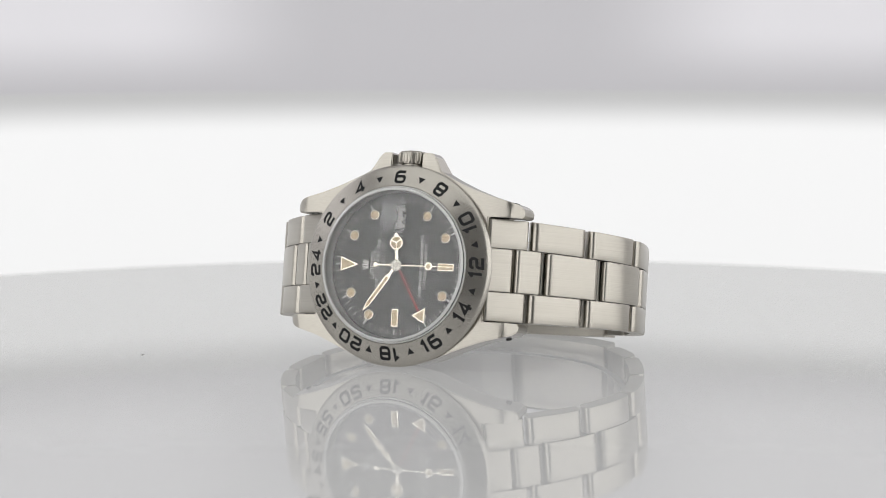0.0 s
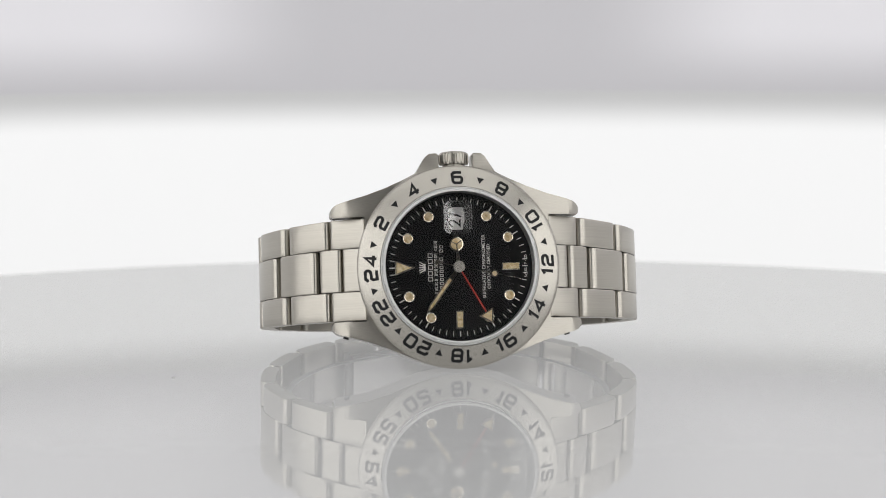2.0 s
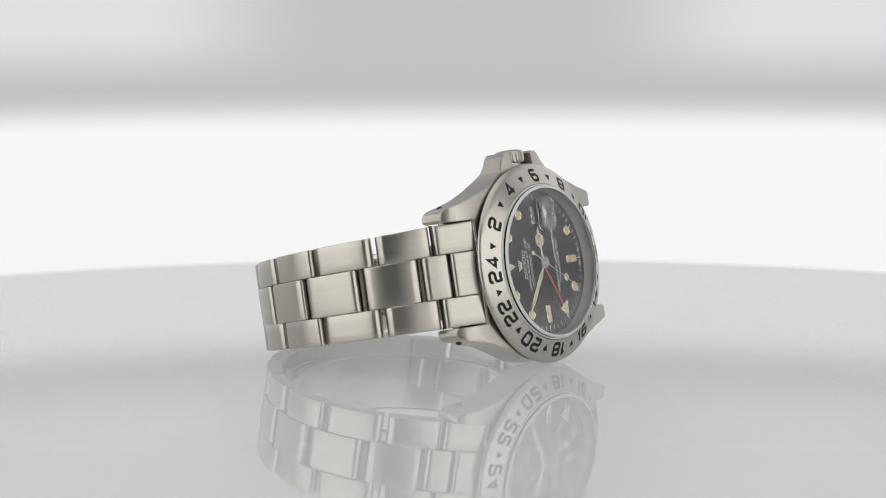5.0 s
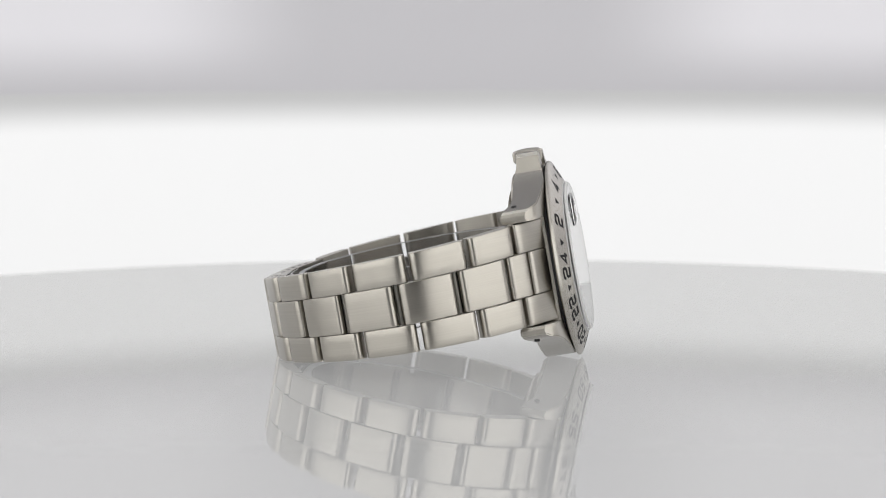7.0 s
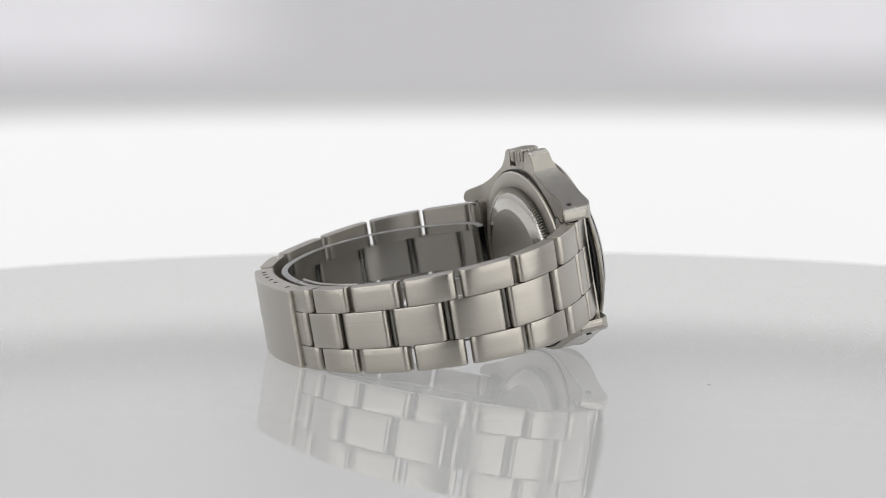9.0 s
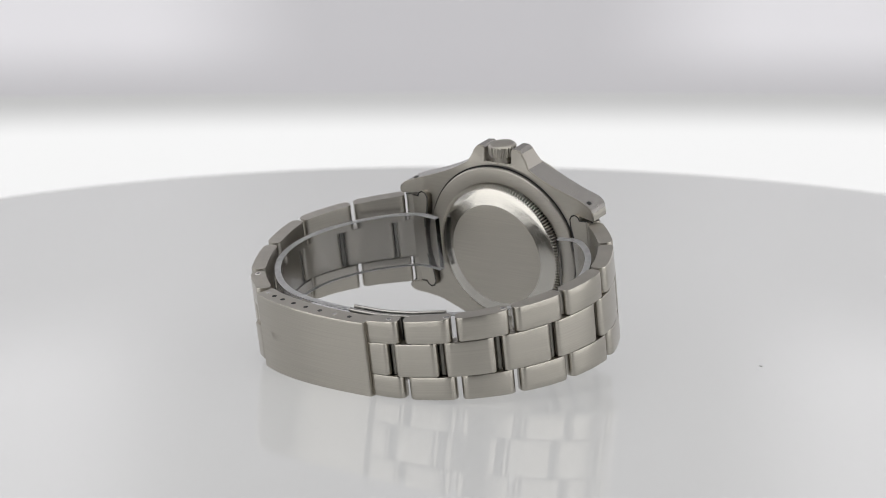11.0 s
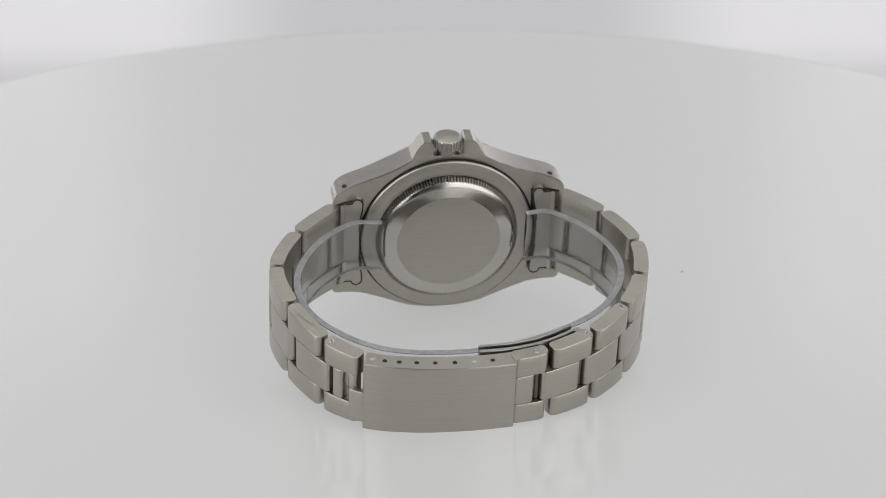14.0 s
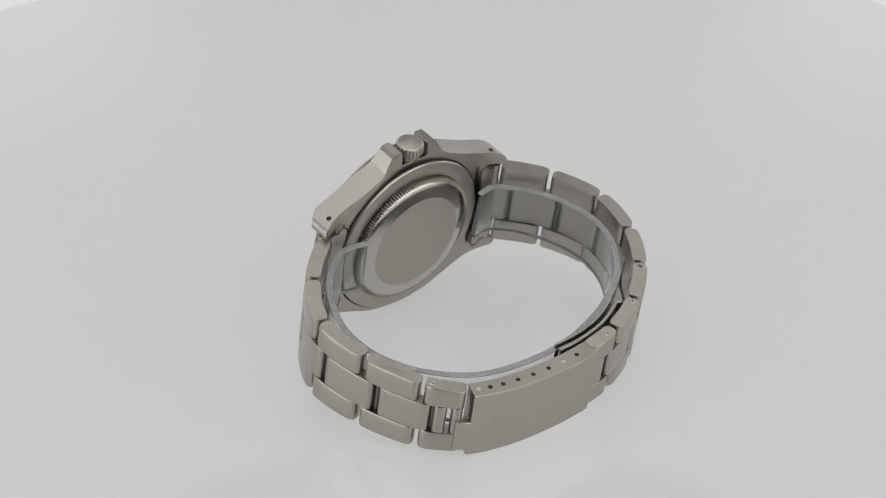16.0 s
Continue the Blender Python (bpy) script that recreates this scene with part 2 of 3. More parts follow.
DIGITS = {
    "0": ([(0.16, 0), (0.84, 0), (1, 0.16), (1, 0.84), (0.84, 1), (0.16, 1), (0, 0.84), (0, 0.16)], True),
    "1": ([(0.0, 0.78), (0.36, 1.0), (0.36, 0.0)], False),
    "2": ([(0, 0.74), (0, 0.86), (0.16, 1), (0.84, 1), (1, 0.86), (1, 0.66), (0.84, 0.52), (0.16, 0.48), (0, 0.34), (0, 0), (1, 0)], False),
    "4": ([(0.72, 0), (0.72, 1), (0.0, 0.30), (1.05, 0.30)], False),
    "6": ([(0.95, 1), (0.2, 1), (0, 0.84), (0, 0.16), (0.16, 0), (0.84, 0), (1, 0.16), (1, 0.42), (0.84, 0.56), (0.05, 0.56)], False),
    "8": ([(0.16, 0), (0.84, 0), (1, 0.16), (1, 0.40), (0.86, 0.52), (0.14, 0.52), (0, 0.40), (0, 0.16)], True),
}


def numeral(text, size, width, stroke):
    """Squared engraved digits, centred."""
    bm = bmesh.new()
    gap = stroke * 1.9
    widths = [width * (0.42 if c == "1" else 1.0) for c in text]
    x = -(sum(widths) + gap * (len(text) - 1)) / 2
    for c, w in zip(text, widths):
        line, closed = DIGITS[c]
        ribbon(bm, [(x + px * width, (py - 0.5) * size) for px, py in line], stroke, 0, closed)
        if c == "8":
            ribbon(bm, [(x + px * width, (py - 0.5) * size) for px, py in
                        ((0.14, 0.52), (0.03, 0.64), (0.03, 0.86), (0.17, 1), (0.83, 1), (0.97, 0.86), (0.97, 0.64), (0.86, 0.52))], stroke)
        x += w + gap
    return bm


def on_bezel(bm, angle, flip):
    """Lay flat work (x along, y outward) on the bezel's cone at an angle (degrees, from six o'clock to the crown)."""
    bmesh.ops.triangulate(bm, faces=bm.faces[:])
    a0 = radians(angle)
    for p in bm.verts:
        x, y = (-p.co.x, -p.co.y) if flip else (p.co.x, p.co.y)
        r, a = 17.5 + y, a0 - x / 17.5
        p.co = (r * math.cos(a), r * math.sin(a), bezel_n(r) + 0.03)


def build_bezel(watch):
    prof = [(15.6, -1.2), (15.6, bezel_n(15.7) - 0.12), (15.72, bezel_n(15.7))]
    prof += [(r, bezel_n(r)) for r in (16.5, 17.5, 18.5, 19.3)]
    prof += [(19.75, bezel_n(19.75) - 0.06), (20.0, bezel_n(20) - 0.3), (20.05, -1.65), (19.95, -1.8), (19.5, -1.98), (16.0, -1.98)]
    bezel = part("bezel", lathe(prof, 160, True), bezel_steel, watch, "fixed brushed steel bezel with black numerals")
    # black ring drawn in as the shade below the bezel's rim
    part("shadow_ring", lathe([(19.1, -1.9), (19.1, -2.5), (18.0, -2.5), (18.0, -1.9)], 128, True), hole_dark, bezel, "black ring standing for the shade under the bezel")
    for h in range(2, 25, 2):
        bm = numeral(str(h), 2.15, 1.85, 0.57)
        on_bezel(bm, 180 - 15 * h, 8 <= h <= 16)
        part("numeral", bm, black_paint, bezel, "black engraved numeral")
    for h in range(1, 24, 2):
        bm = bmesh.new()
        bm.faces.new([bm.verts.new(c) for c in ((-0.7, 0.45, 0), (0, -0.8, 0), (0.7, 0.45, 0))])
        on_bezel(bm, 180 - 15 * h, False)
        part("pointer", bm, black_paint, bezel, "black engraved triangle")


CASE_TOP, CASE_BACK = -2.0, -8.2


def build_case(watch):
    right = [(24.5, 10.3), (24.75, 10.9), (24.75, 11.6), (24.5, 12.2), (24.0, 12.7), (23.4, 13.0), (22, 13.4), (18, 14.5), (14, 15.9), (11, 17.2), (8.8, 18.3), (7.8, 18.9),
             (6.8, 20.6), (6.0, 21.9), (5.2, 22.6), (3.7, 22.7), (3.3, 22.3), (3.3, 19.4)]
    top = right + [(-x, y) for x, y in reversed(right)]
    low = [(-24.5, -10.3), (-24.75, -10.9), (-24.75, -11.5), (-24.5, -12.0), (-24.0, -12.5), (-23.4, -12.8), (-22, -13.2), (-18, -14.3), (-14, -15.8), (-11, -17.1), (-8, -18.35),
           (-5, -19.0), (-2, -19.3)]
    low = low + [(-x, y) for x, y in reversed(low)]
    notch = [(-18.2, 10.3), (-18.2, -10.3)]
    back = [(18.2, -10.3), (18.2, 10.3)]
    bm = slab(top + notch + low + back, CASE_BACK, CASE_TOP, 0, [circle(15.2, 72)])
    for u in (12.2, 13.1, 14.9, 16.7, 19.5, 21.4, 22.6, 23.7):
        for s in (1, -1):
            bmesh.ops.bisect_plane(bm, geom=bm.verts[:] + bm.edges[:] + bm.faces[:], plane_co=(s * u, 0, 0), plane_no=(1, 0, 0), dist=0.01)
    for p in bm.verts:
        k = max(0.0, abs(p.co.x) - 12.0)
        up = (p.co.z - CASE_BACK) / (CASE_TOP - CASE_BACK)
        if p.co.y > 17.6 and abs(p.co.x) < 9:
            thin = min(1.0, (p.co.y - 17.6) / 3.0)
            p.co.z += thin * (-0.7 * up + 0.9 * (1 - up))
        p.co.z += up * (-0.12 * k * k / (k + 1.0) - 0.20 * max(0.0, abs(p.co.x) - 21.5) ** 2) + (1 - up) * (-0.042 * max(0.0, abs(p.co.x) - 17.5) ** 2)
    bmesh.ops.recalc_face_normals(bm, faces=bm.faces)
    bmesh.ops.dissolve_limit(bm, angle_limit=radians(0.6), verts=bm.verts, edges=bm.edges)
    edge = [e for e in bm.edges if len(e.link_faces) == 2 and e.calc_face_angle(0) > radians(55)]
    bmesh.ops.bevel(bm, geom=edge, offset=0.25, segments=2, affect="EDGES", clamp_overlap=True)
    bmesh.ops.recalc_face_normals(bm, faces=bm.faces)
    for f in bm.faces:
        f.material_index = 1 if abs(f.normal.z) < 0.75 and abs(f.normal.y) > 0.55 else 0
    case = part("mid_case", bm, brushed_case, watch, "brushed steel case with polished flanks, pointed lugs and crown guards", 16)
    case.data.materials.append(flank_steel)
    for s in (1, -1):
        for w in (1, -1):
            hole = lathe([(0, 0.12), (0.5, 0.12), (0.56, 0.0), (0.56, -0.6), (0, -0.6)], 20, axis="v")
            m = Matrix.Translation((s * 22.1, w * 13.36, -7.6)) @ Matrix.Rotation(radians(-s * w * 13), 4, "Z") @ Matrix.Scale(w, 4, (0, 1, 0))
            hole.transform(m)
            part("lug_hole", hole, hole_dark, case, "dark drilled lug hole")


def build_back(watch):
    back = part("case_back", lathe([(15.0, -8.0), (18.6, -8.0), (18.6, -8.7), (18.35, -8.95), (17.6, -9.05), (15.6, -9.15), (15.35, -9.1)], 128), brushed_case, watch, "brushed steel case back rim")

    part("groove", lathe([(18.55, -8.26), (18.98, -8.26)], 128), hole_dark, back, "dark groove round the case back")

    def teeth(i, r, h):
        return 0.94 if (i % 4) < 2 and r > 14.5 and h > -10.3 else 1.0
    part("fluted_ring", lathe([(15.25, -8.9), (15.35, -9.2), (15.3, -10.0), (14.8, -10.2), (14.3, -10.4)], 576, teeth=teeth), brushed_case, back, "finely fluted polished ring", 20)
    part("polished_ring", lathe([(14.5, -10.22), (14.25, -10.42), (13.2, -10.74), (12.2, -11.02), (11.15, -11.3)], 128), back_polish, back, "mirror polished ring")
    part("centre", lathe([(11.2, -11.28), (11.0, -11.32), (5, -11.36), (0, -11.36)], 96), brushed_case, back, "smooth brushed centre")


def build_crown(watch):
    def teeth(i, r, h):
        return 0.92 if (i % 6) < 3 and 0.6 < h < 2.4 else 1.0
    bm = lathe([(0, -0.8), (2.2, -0.8), (2.2, 0.3), (2.8, 0.4), (3.0, 0.8), (3.0, 2.3), (2.85, 2.6), (2.5, 2.85), (1.3, 3.05), (0, 3.1)], 144, axis="v", teeth=teeth)
    bm.transform(Matrix.Translation((0, 20.2, -5.5)))
    part("crown", bm, brushed_case, watch, "fluted steel winding crown", 20)


def flat(line, z0, z1, bevel=0.0):
    return slab(line, z0, z1, bevel, segments=1)


def spin(bm, angle):
    bm.transform(Matrix.Rotation(radians(angle), 4, "Z"))
    return bm


DIAL = -1.95


def build_dial(watch):
    win = rounded(2.35, 3.6, 0.2, 3, x=-0.1, y=9.6)
    dial = part("dial", slab(circle(14.9, 96), DIAL - 0.35, DIAL, 0, [win]), dial_black, watch, "glossy black dial")
    date = part("date_disc", slab(rounded(5, 5.4, 0.5, 3, x=-0.1, y=9.6), DIAL - 1.25, DIAL - 1.0), date_white, dial, "white date disc")
    bm = letters("27", 2.6, bold=0.02)
    bm.transform(Matrix.Translation((-0.1, 9.6, DIAL - 0.98)) @ Matrix.Rotation(radians(90), 4, "Z"))
    part("date_numeral", bm, black_paint, date, "black date number")
    part("rehaut", lathe([(14.6, DIAL), (14.64, DIAL + 0.12), (14.88, -0.2), (14.9, 0.3), (15.3, 0.4), (15.35, DIAL - 0.3)], 128), ring_steel, dial, "steel inner ring")
    # ticks of the minute track
    bm = bmesh.new()
    for i in range(60):
        a = radians(6 * i)
        ln, w = (1.1, 0.22) if i % 5 == 0 else (0.95, 0.15)
        d, s = Vector((math.cos(a), math.sin(a), 0)), Vector((-math.sin(a), math.cos(a), 0))
        pts = [d * 13.7 + s * w / 2, d * 13.7 - s * w / 2, d * (13.7 - ln) - s * w / 2, d * (13.7 - ln) + s * w / 2]
        bm.faces.new([bm.verts.new((p.x, p.y, DIAL + 0.02)) for p in pts])
    tagged(part("minute_track", bm, white_print, dial, "white printed minute track"), kind="stuff")
    # hour marks
    for h in (1, 2, 4, 5, 7, 8, 10, 11):
        a = radians(180 - 30 * h)
        x, y = 11.45 * math.cos(a), 11.45 * math.sin(a)
        ring = lathe([(0.84, DIAL), (1.04, DIAL), (1.04, DIAL + 0.24), (0.96, DIAL + 0.3), (0.84, DIAL + 0.26)], 32)
        ring.transform(Matrix.Translation((x, y, 0)))
        mark = part("hour_mark", ring, gold_rim, dial, "round cream hour mark in a metal rim")
        dot = lathe([(0.86, DIAL + 0.05), (0.84, DIAL + 0.2), (0.5, DIAL + 0.27), (0, DIAL + 0.28)], 28)
        dot.transform(Matrix.Translation((x, y, 0)))
        part("lume", dot, lume, mark, "aged cream lume")
    for name, outer, inner, angle in (
            ("hour_triangle", [(8.6, 0), (12.55, -1.5), (12.55, 1.5)], [(9.3, 0), (12.3, -1.15), (12.3, 1.15)], 180),
            ("hour_bar", [(8.6, -0.75), (12.1, -0.75), (12.1, 0.75), (8.6, 0.75)], [(8.8, -0.55), (11.9, -0.55), (11.9, 0.55), (8.8, 0.55)], 0),
            ("hour_bar", [(8.6, -0.75), (12.1, -0.75), (12.1, 0.75), (8.6, 0.75)], [(8.8, -0.55), (11.9, -0.55), (11.9, 0.55), (8.8, 0.55)], -90)):
        mark = part(name, spin(flat(outer, DIAL, DIAL + 0.22, 0.05), angle), gold_rim, dial, "cream hour mark in a metal rim")
        part("lume", spin(flat(inner, DIAL + 0.1, DIAL + 0.26), angle), lume, mark, "aged cream lume")
    # print: the maker's lines as plain bars, the rest as letters; text runs along +v with its top to twelve
    turn = Matrix.Rotation(radians(90), 4, "Z")

    def line(bm, u, v=0.0):
        bm.transform(Matrix.Translation((u, v, DIAL + 0.02)) @ turn)
        return part("print", bm, white_print, dial, "white dial print")

    def boxes(count, width, gap, height, stroke, skip=()):
        """A row of letter-sized open frames, standing in for a name."""
        bm = bmesh.new()
        x = -(count * width + (count - 1) * gap) / 2
        for k in range(count):
            if k not in skip:
                ribbon(bm, [(x, -height / 2), (x + width, -height / 2), (x + width, height / 2), (x, height / 2)], stroke, 0, True)
            x += width + gap
        return bm
    line(boxes(5, 0.74, 0.42, 0.8, 0.13), -5.6)
    line(boxes(21, 0.24, 0.26, 0.5, 0.08, (6, 16)), -4.5)
    line(boxes(11, 0.44, 0.36, 0.6, 0.1, (8,)), -3.4)
    line(letters("SUPERLATIVE CHRONOMETER", 0.92, bold=0.004), 5.0)
    line(letters("OFFICIALLY CERTIFIED", 0.88, bold=0.004), 5.95)
    line(letters("SWISS - T < 25", 0.72, bold=0.004), 13.3, 0.0)
    # maker's mark: a plain five-pointed fan
    bm = bmesh.new()
    for i in range(-2, 3):
        ribbon(bm, [(0.28 * i, -0.35), (0.55 * i, 0.7 - 0.08 * abs(i))], 0.2)
    ribbon(bm, [(-0.7, -0.5), (0.7, -0.5)], 0.28)
    line(bm, -7.2)


def build_pointers(watch):
    """Hour, minute, day and second pointers; each turns about the dial's middle."""
    z = DIAL + 0.55
    hour = part("hour_pointer", spin(flat([(-0.35, -0.35), (3.2, -0.28), (3.2, 0.28), (-0.35, 0.35)], z, z + 0.14, 0.03), 95), gold_rim, watch, "short steel hour pointer with a ringed disc")
    disc = lathe([(0, z + 0.02), (1.35, z), (1.42, z + 0.08), (1.35, z + 0.18), (1.15, z + 0.2), (1.1, z + 0.14)], 40)
    disc.transform(Matrix.Rotation(radians(95), 4, "Z") @ Matrix.Translation((4.5, 0, 0)))
    part("ring", disc, gold_rim, hour)
    fill = lathe([(1.14, z + 0.15), (0.6, z + 0.17), (0, z + 0.17)], 32)
    fill.transform(Matrix.Rotation(radians(95), 4, "Z") @ Matrix.Translation((4.5, 0, 0)))
    part("lume", fill, lume, hour, "aged cream lume")
    star = bmesh.new()
    for k in range(3):
        a = radians(60 + 120 * k)
        ribbon(star, [(4.5, 0), (4.5 + 1.15 * math.cos(a), 1.15 * math.sin(a))], 0.2, z + 0.2)
    part("spokes", spin(star, 95), gold_rim, hour)
    part("tip", spin(flat([(5.8, -0.5), (7.2, 0), (5.8, 0.5)], z, z + 0.14, 0.03), 95), gold_rim, hour)
    z = DIAL + 0.85
    minute = part("minute_pointer", spin(flat([(-0.4, -0.4), (2.2, -0.28), (2.8, -0.55), (9.6, -0.5), (11.5, 0), (9.6, 0.5), (2.8, 0.55), (2.2, 0.28), (-0.4, 0.4)], z, z + 0.14, 0.03), -126), gold_rim, watch, "long steel minute pointer")
    part("lume", spin(flat([(3.0, -0.3), (9.6, -0.28), (10.6, 0), (9.6, 0.28), (3.0, 0.3)], z + 0.1, z + 0.17), -126), lume, minute, "aged cream lume")
    z = DIAL + 0.32
    day = part("day_pointer", spin(flat([(0, -0.16), (10.4, -0.16), (10.4, 0.16), (0, 0.16)], z, z + 0.1), -60), red_paint, watch, "slim red twenty-four hour pointer")
    part("arrow", spin(flat([(10.3, -1.65), (13.0, 0), (10.3, 1.65)], z, z + 0.12, 0.03), -60), gold_rim, day)
    part("lume", spin(flat([(10.55, -1.2), (12.5, 0), (10.55, 1.2)], z + 0.1, z + 0.15), -60), lume, day, "aged cream lume")
    z = DIAL + 1.1
    second = part("second_pointer", flat([(-4.6, -0.12), (12.4, -0.07), (12.4, 0.07), (-4.6, 0.12)], z, z + 0.08), gold_rim, watch, "thin sweeping second pointer with a lume dot")
    dot = lathe([(0.5, z), (0.8, z), (0.8, z + 0.14), (0.5, z + 0.14)], 28, True)
    dot.transform(Matrix.Translation((7.1, 0, 0)))
    part("ring", dot, gold_rim, second)
    dot = lathe([(0.52, z + 0.1), (0, z + 0.12)], 24)
    dot.transform(Matrix.Translation((7.1, 0, 0)))
    part("lume", dot, lume, second, "aged cream lume")
    tail = lathe([(0.0, z), (0.45, z), (0.45, z + 0.1), (0, z + 0.1)], 24)
    tail.transform(Matrix.Translation((-4.4, 0, 0)))
    part("tail", tail, gold_rim, second)
    part("hub", lathe([(0, z - 0.3), (1.15, z - 0.3), (1.15, z + 0.08), (1.05, z + 0.16), (0.5, z + 0.17), (0.45, z + 0.1), (0, z + 0.1)], 36), bezel_steel, second)
    return second


def build_crystal(watch):
    crystal = part("crystal", lathe([(0, 0.5), (15.1, 0.5), (15.2, 0.6), (15.2, 1.4), (14.95, 1.7), (14.7, 1.75), (14.6, 1.75), (14.5, 1.75), (0, 1.75)], 128), glass, watch, "clear flat sapphire crystal", 6)
    crystal.visible_shadow = False
    part("gasket", lathe([(15.24, 0.4), (15.56, 0.4), (15.56, 0.95), (15.45, 1.02), (15.24, 0.98)], 128, True), gasket_white, watch, "pale ring between crystal and bezel")
    part("crystal_edge", lathe([(14.72, 1.77), (15.0, 1.71), (15.23, 1.42), (15.23, 1.36), (14.95, 1.62), (14.7, 1.72)], 128, True), gasket_white, crystal, "pale ground chamfer of the crystal")
    w, h = 5.6, 6.6
    bm = bmesh.new()
    rings = []
    for k, (s, z) in enumerate([(1.0, 1.752), (1.0, 1.95)] + [(1 - 0.1 * i, 2.0 + 0.58 * (1 - (1 - 0.1 * i) ** 2)) for i in range(10)]):
        rings.append([bm.verts.new((-0.2 + x, 9.5 + y, z)) for x, y in rounded(w * s, h * s, 1.3 * s, 6)])
    for a, b in zip(rings, rings[1:]):
        for i in range(len(a)):
            j = (i + 1) % len(a)
            bm.faces.new((a[i], a[j], b[j], b[i]))
    bm.faces.new(rings[-1])
    bm.faces.new(list(reversed(rings[0])))
    lens = part("date_lens", bm, glass, crystal, "domed glass date magnifier", 60)
    lens.visible_shadow = False


# ---- bracelet: outline of its outer face in the plane of u and n ----
SIDE_12 = [(-18.2, -2.95), (-25.1, -8.0), (-33.2, -16.4), (-38.0, -27.8), (-36.4, -39.6), (-30.7, -49.4), (-22.0, -57.0), (-12.2, -61.2), (-4.0, -62.4)]
SIDE_6 = [(18.2, -2.95), (25.1, -8.0), (34.4, -16.2), (40.3, -27.6), (38.5, -40.3), (32.9, -52.0), (26.1, -58.3)]


def smooth_line(points, steps=12):
    """A smooth line through the points, as (x, y) pairs; station k lies at index k * steps."""
    out = []
    n = len(points)
    for k in range(n - 1):
        p0, p1, p2, p3 = (Vector(points[max(0, min(n - 1, k + d))]) for d in (-1, 0, 1, 2))
        for i in range(steps):
            t = i / steps
            out.append(0.5 * (2 * p1 + (p2 - p0) * t + (2 * p0 - 5 * p1 + 4 * p2 - p3) * t * t + (3 * p1 - p0 - 3 * p2 + p3) * t ** 3))
    return out + [Vector(points[-1])]


class Strip:
    """The bracelet's outer face by station: place, outward normal, and its edges in v."""

    def __init__(self, points, taper):
        self.line, self.steps, self.taper, self.count = smooth_line(points), 12, taper, len(points) - 1

    def at(self, s):
        x = max(0.0, min(self.count * self.steps - 1e-6, s * self.steps))
        i = int(x)
        a, b = self.line[i], self.line[i + 1]
        t = (b - a).normalized()
        nrm = Vector((t.y, -t.x))
        p = a.lerp(b, x - i)
        if nrm.dot(p - Vector((2, -34))) < 0:
            nrm = -nrm
        return p, nrm, t

    def edges(self, s):
        k = max(0.0, min(1.0, (s - 1) / (self.count - 1)))
        (t0, b0), (t1, b1) = self.taper
        return t0 + (t1 - t0) * k, b0 + (b1 - b0) * k


def link(strip, s0, s1, lo, hi, thick=2.6, gap=0.34, end=1.25, n=16):
    """One solid link between stations s0 and s1, over the part lo..hi of the width, with rounded ends."""
    length = sum((strip.at(s0 + (s1 - s0) * (i + 1) / n)[0] - strip.at(s0 + (s1 - s0) * i / n)[0]).length for i in range(n))
    g = gap / length * (s1 - s0)
    s0, s1, length = s0 + g, s1 - g, length - 2 * gap
    stations = []
    for i in range(n + 1):
        f = 0.5 - 0.5 * math.cos(math.pi * i / n)
        d = min(f, 1 - f) * length
        sink = end - math.sqrt(max(0.0, end * end - (end - min(d, end)) ** 2)) if d < end else 0.0
        stations.append((s0 + (s1 - s0) * f, sink))
    bm = bmesh.new()
    rings = []
    across = (0.0, 0.012, 0.03, 0.3, 0.5, 0.7, 0.97, 0.988, 1.0)
    for s, sink in stations:
        p, nrm, _ = strip.at(s)
        top, bot = strip.edges(s)
        v0, v1 = bot + (top - bot) * lo, bot + (top - bot) * hi
        ring = []
        for c in across:
            edge = min(c, 1 - c) * (v1 - v0)
            h = -sink - (0.09 * (1 - edge / 0.2) ** 2 if edge < 0.2 else 0.0)
            q = p + nrm * h
            ring.append(bm.verts.new((q.x, v0 + (v1 - v0) * c, q.y)))
        for c in (1.0, 0.0):
            q = p - nrm * (thick - sink * 0.55)
            ring.append(bm.verts.new((q.x, v0 + (v1 - v0) * c, q.y)))
        rings.append(ring)
    m = len(rings[0])
    for a, b in zip(rings, rings[1:]):
        for i in range(m):
            bm.faces.new((a[i], a[(i + 1) % m], b[(i + 1) % m], b[i]))
    bm.faces.new(rings[0])
    bm.faces.new(list(reversed(rings[-1])))
    return bm


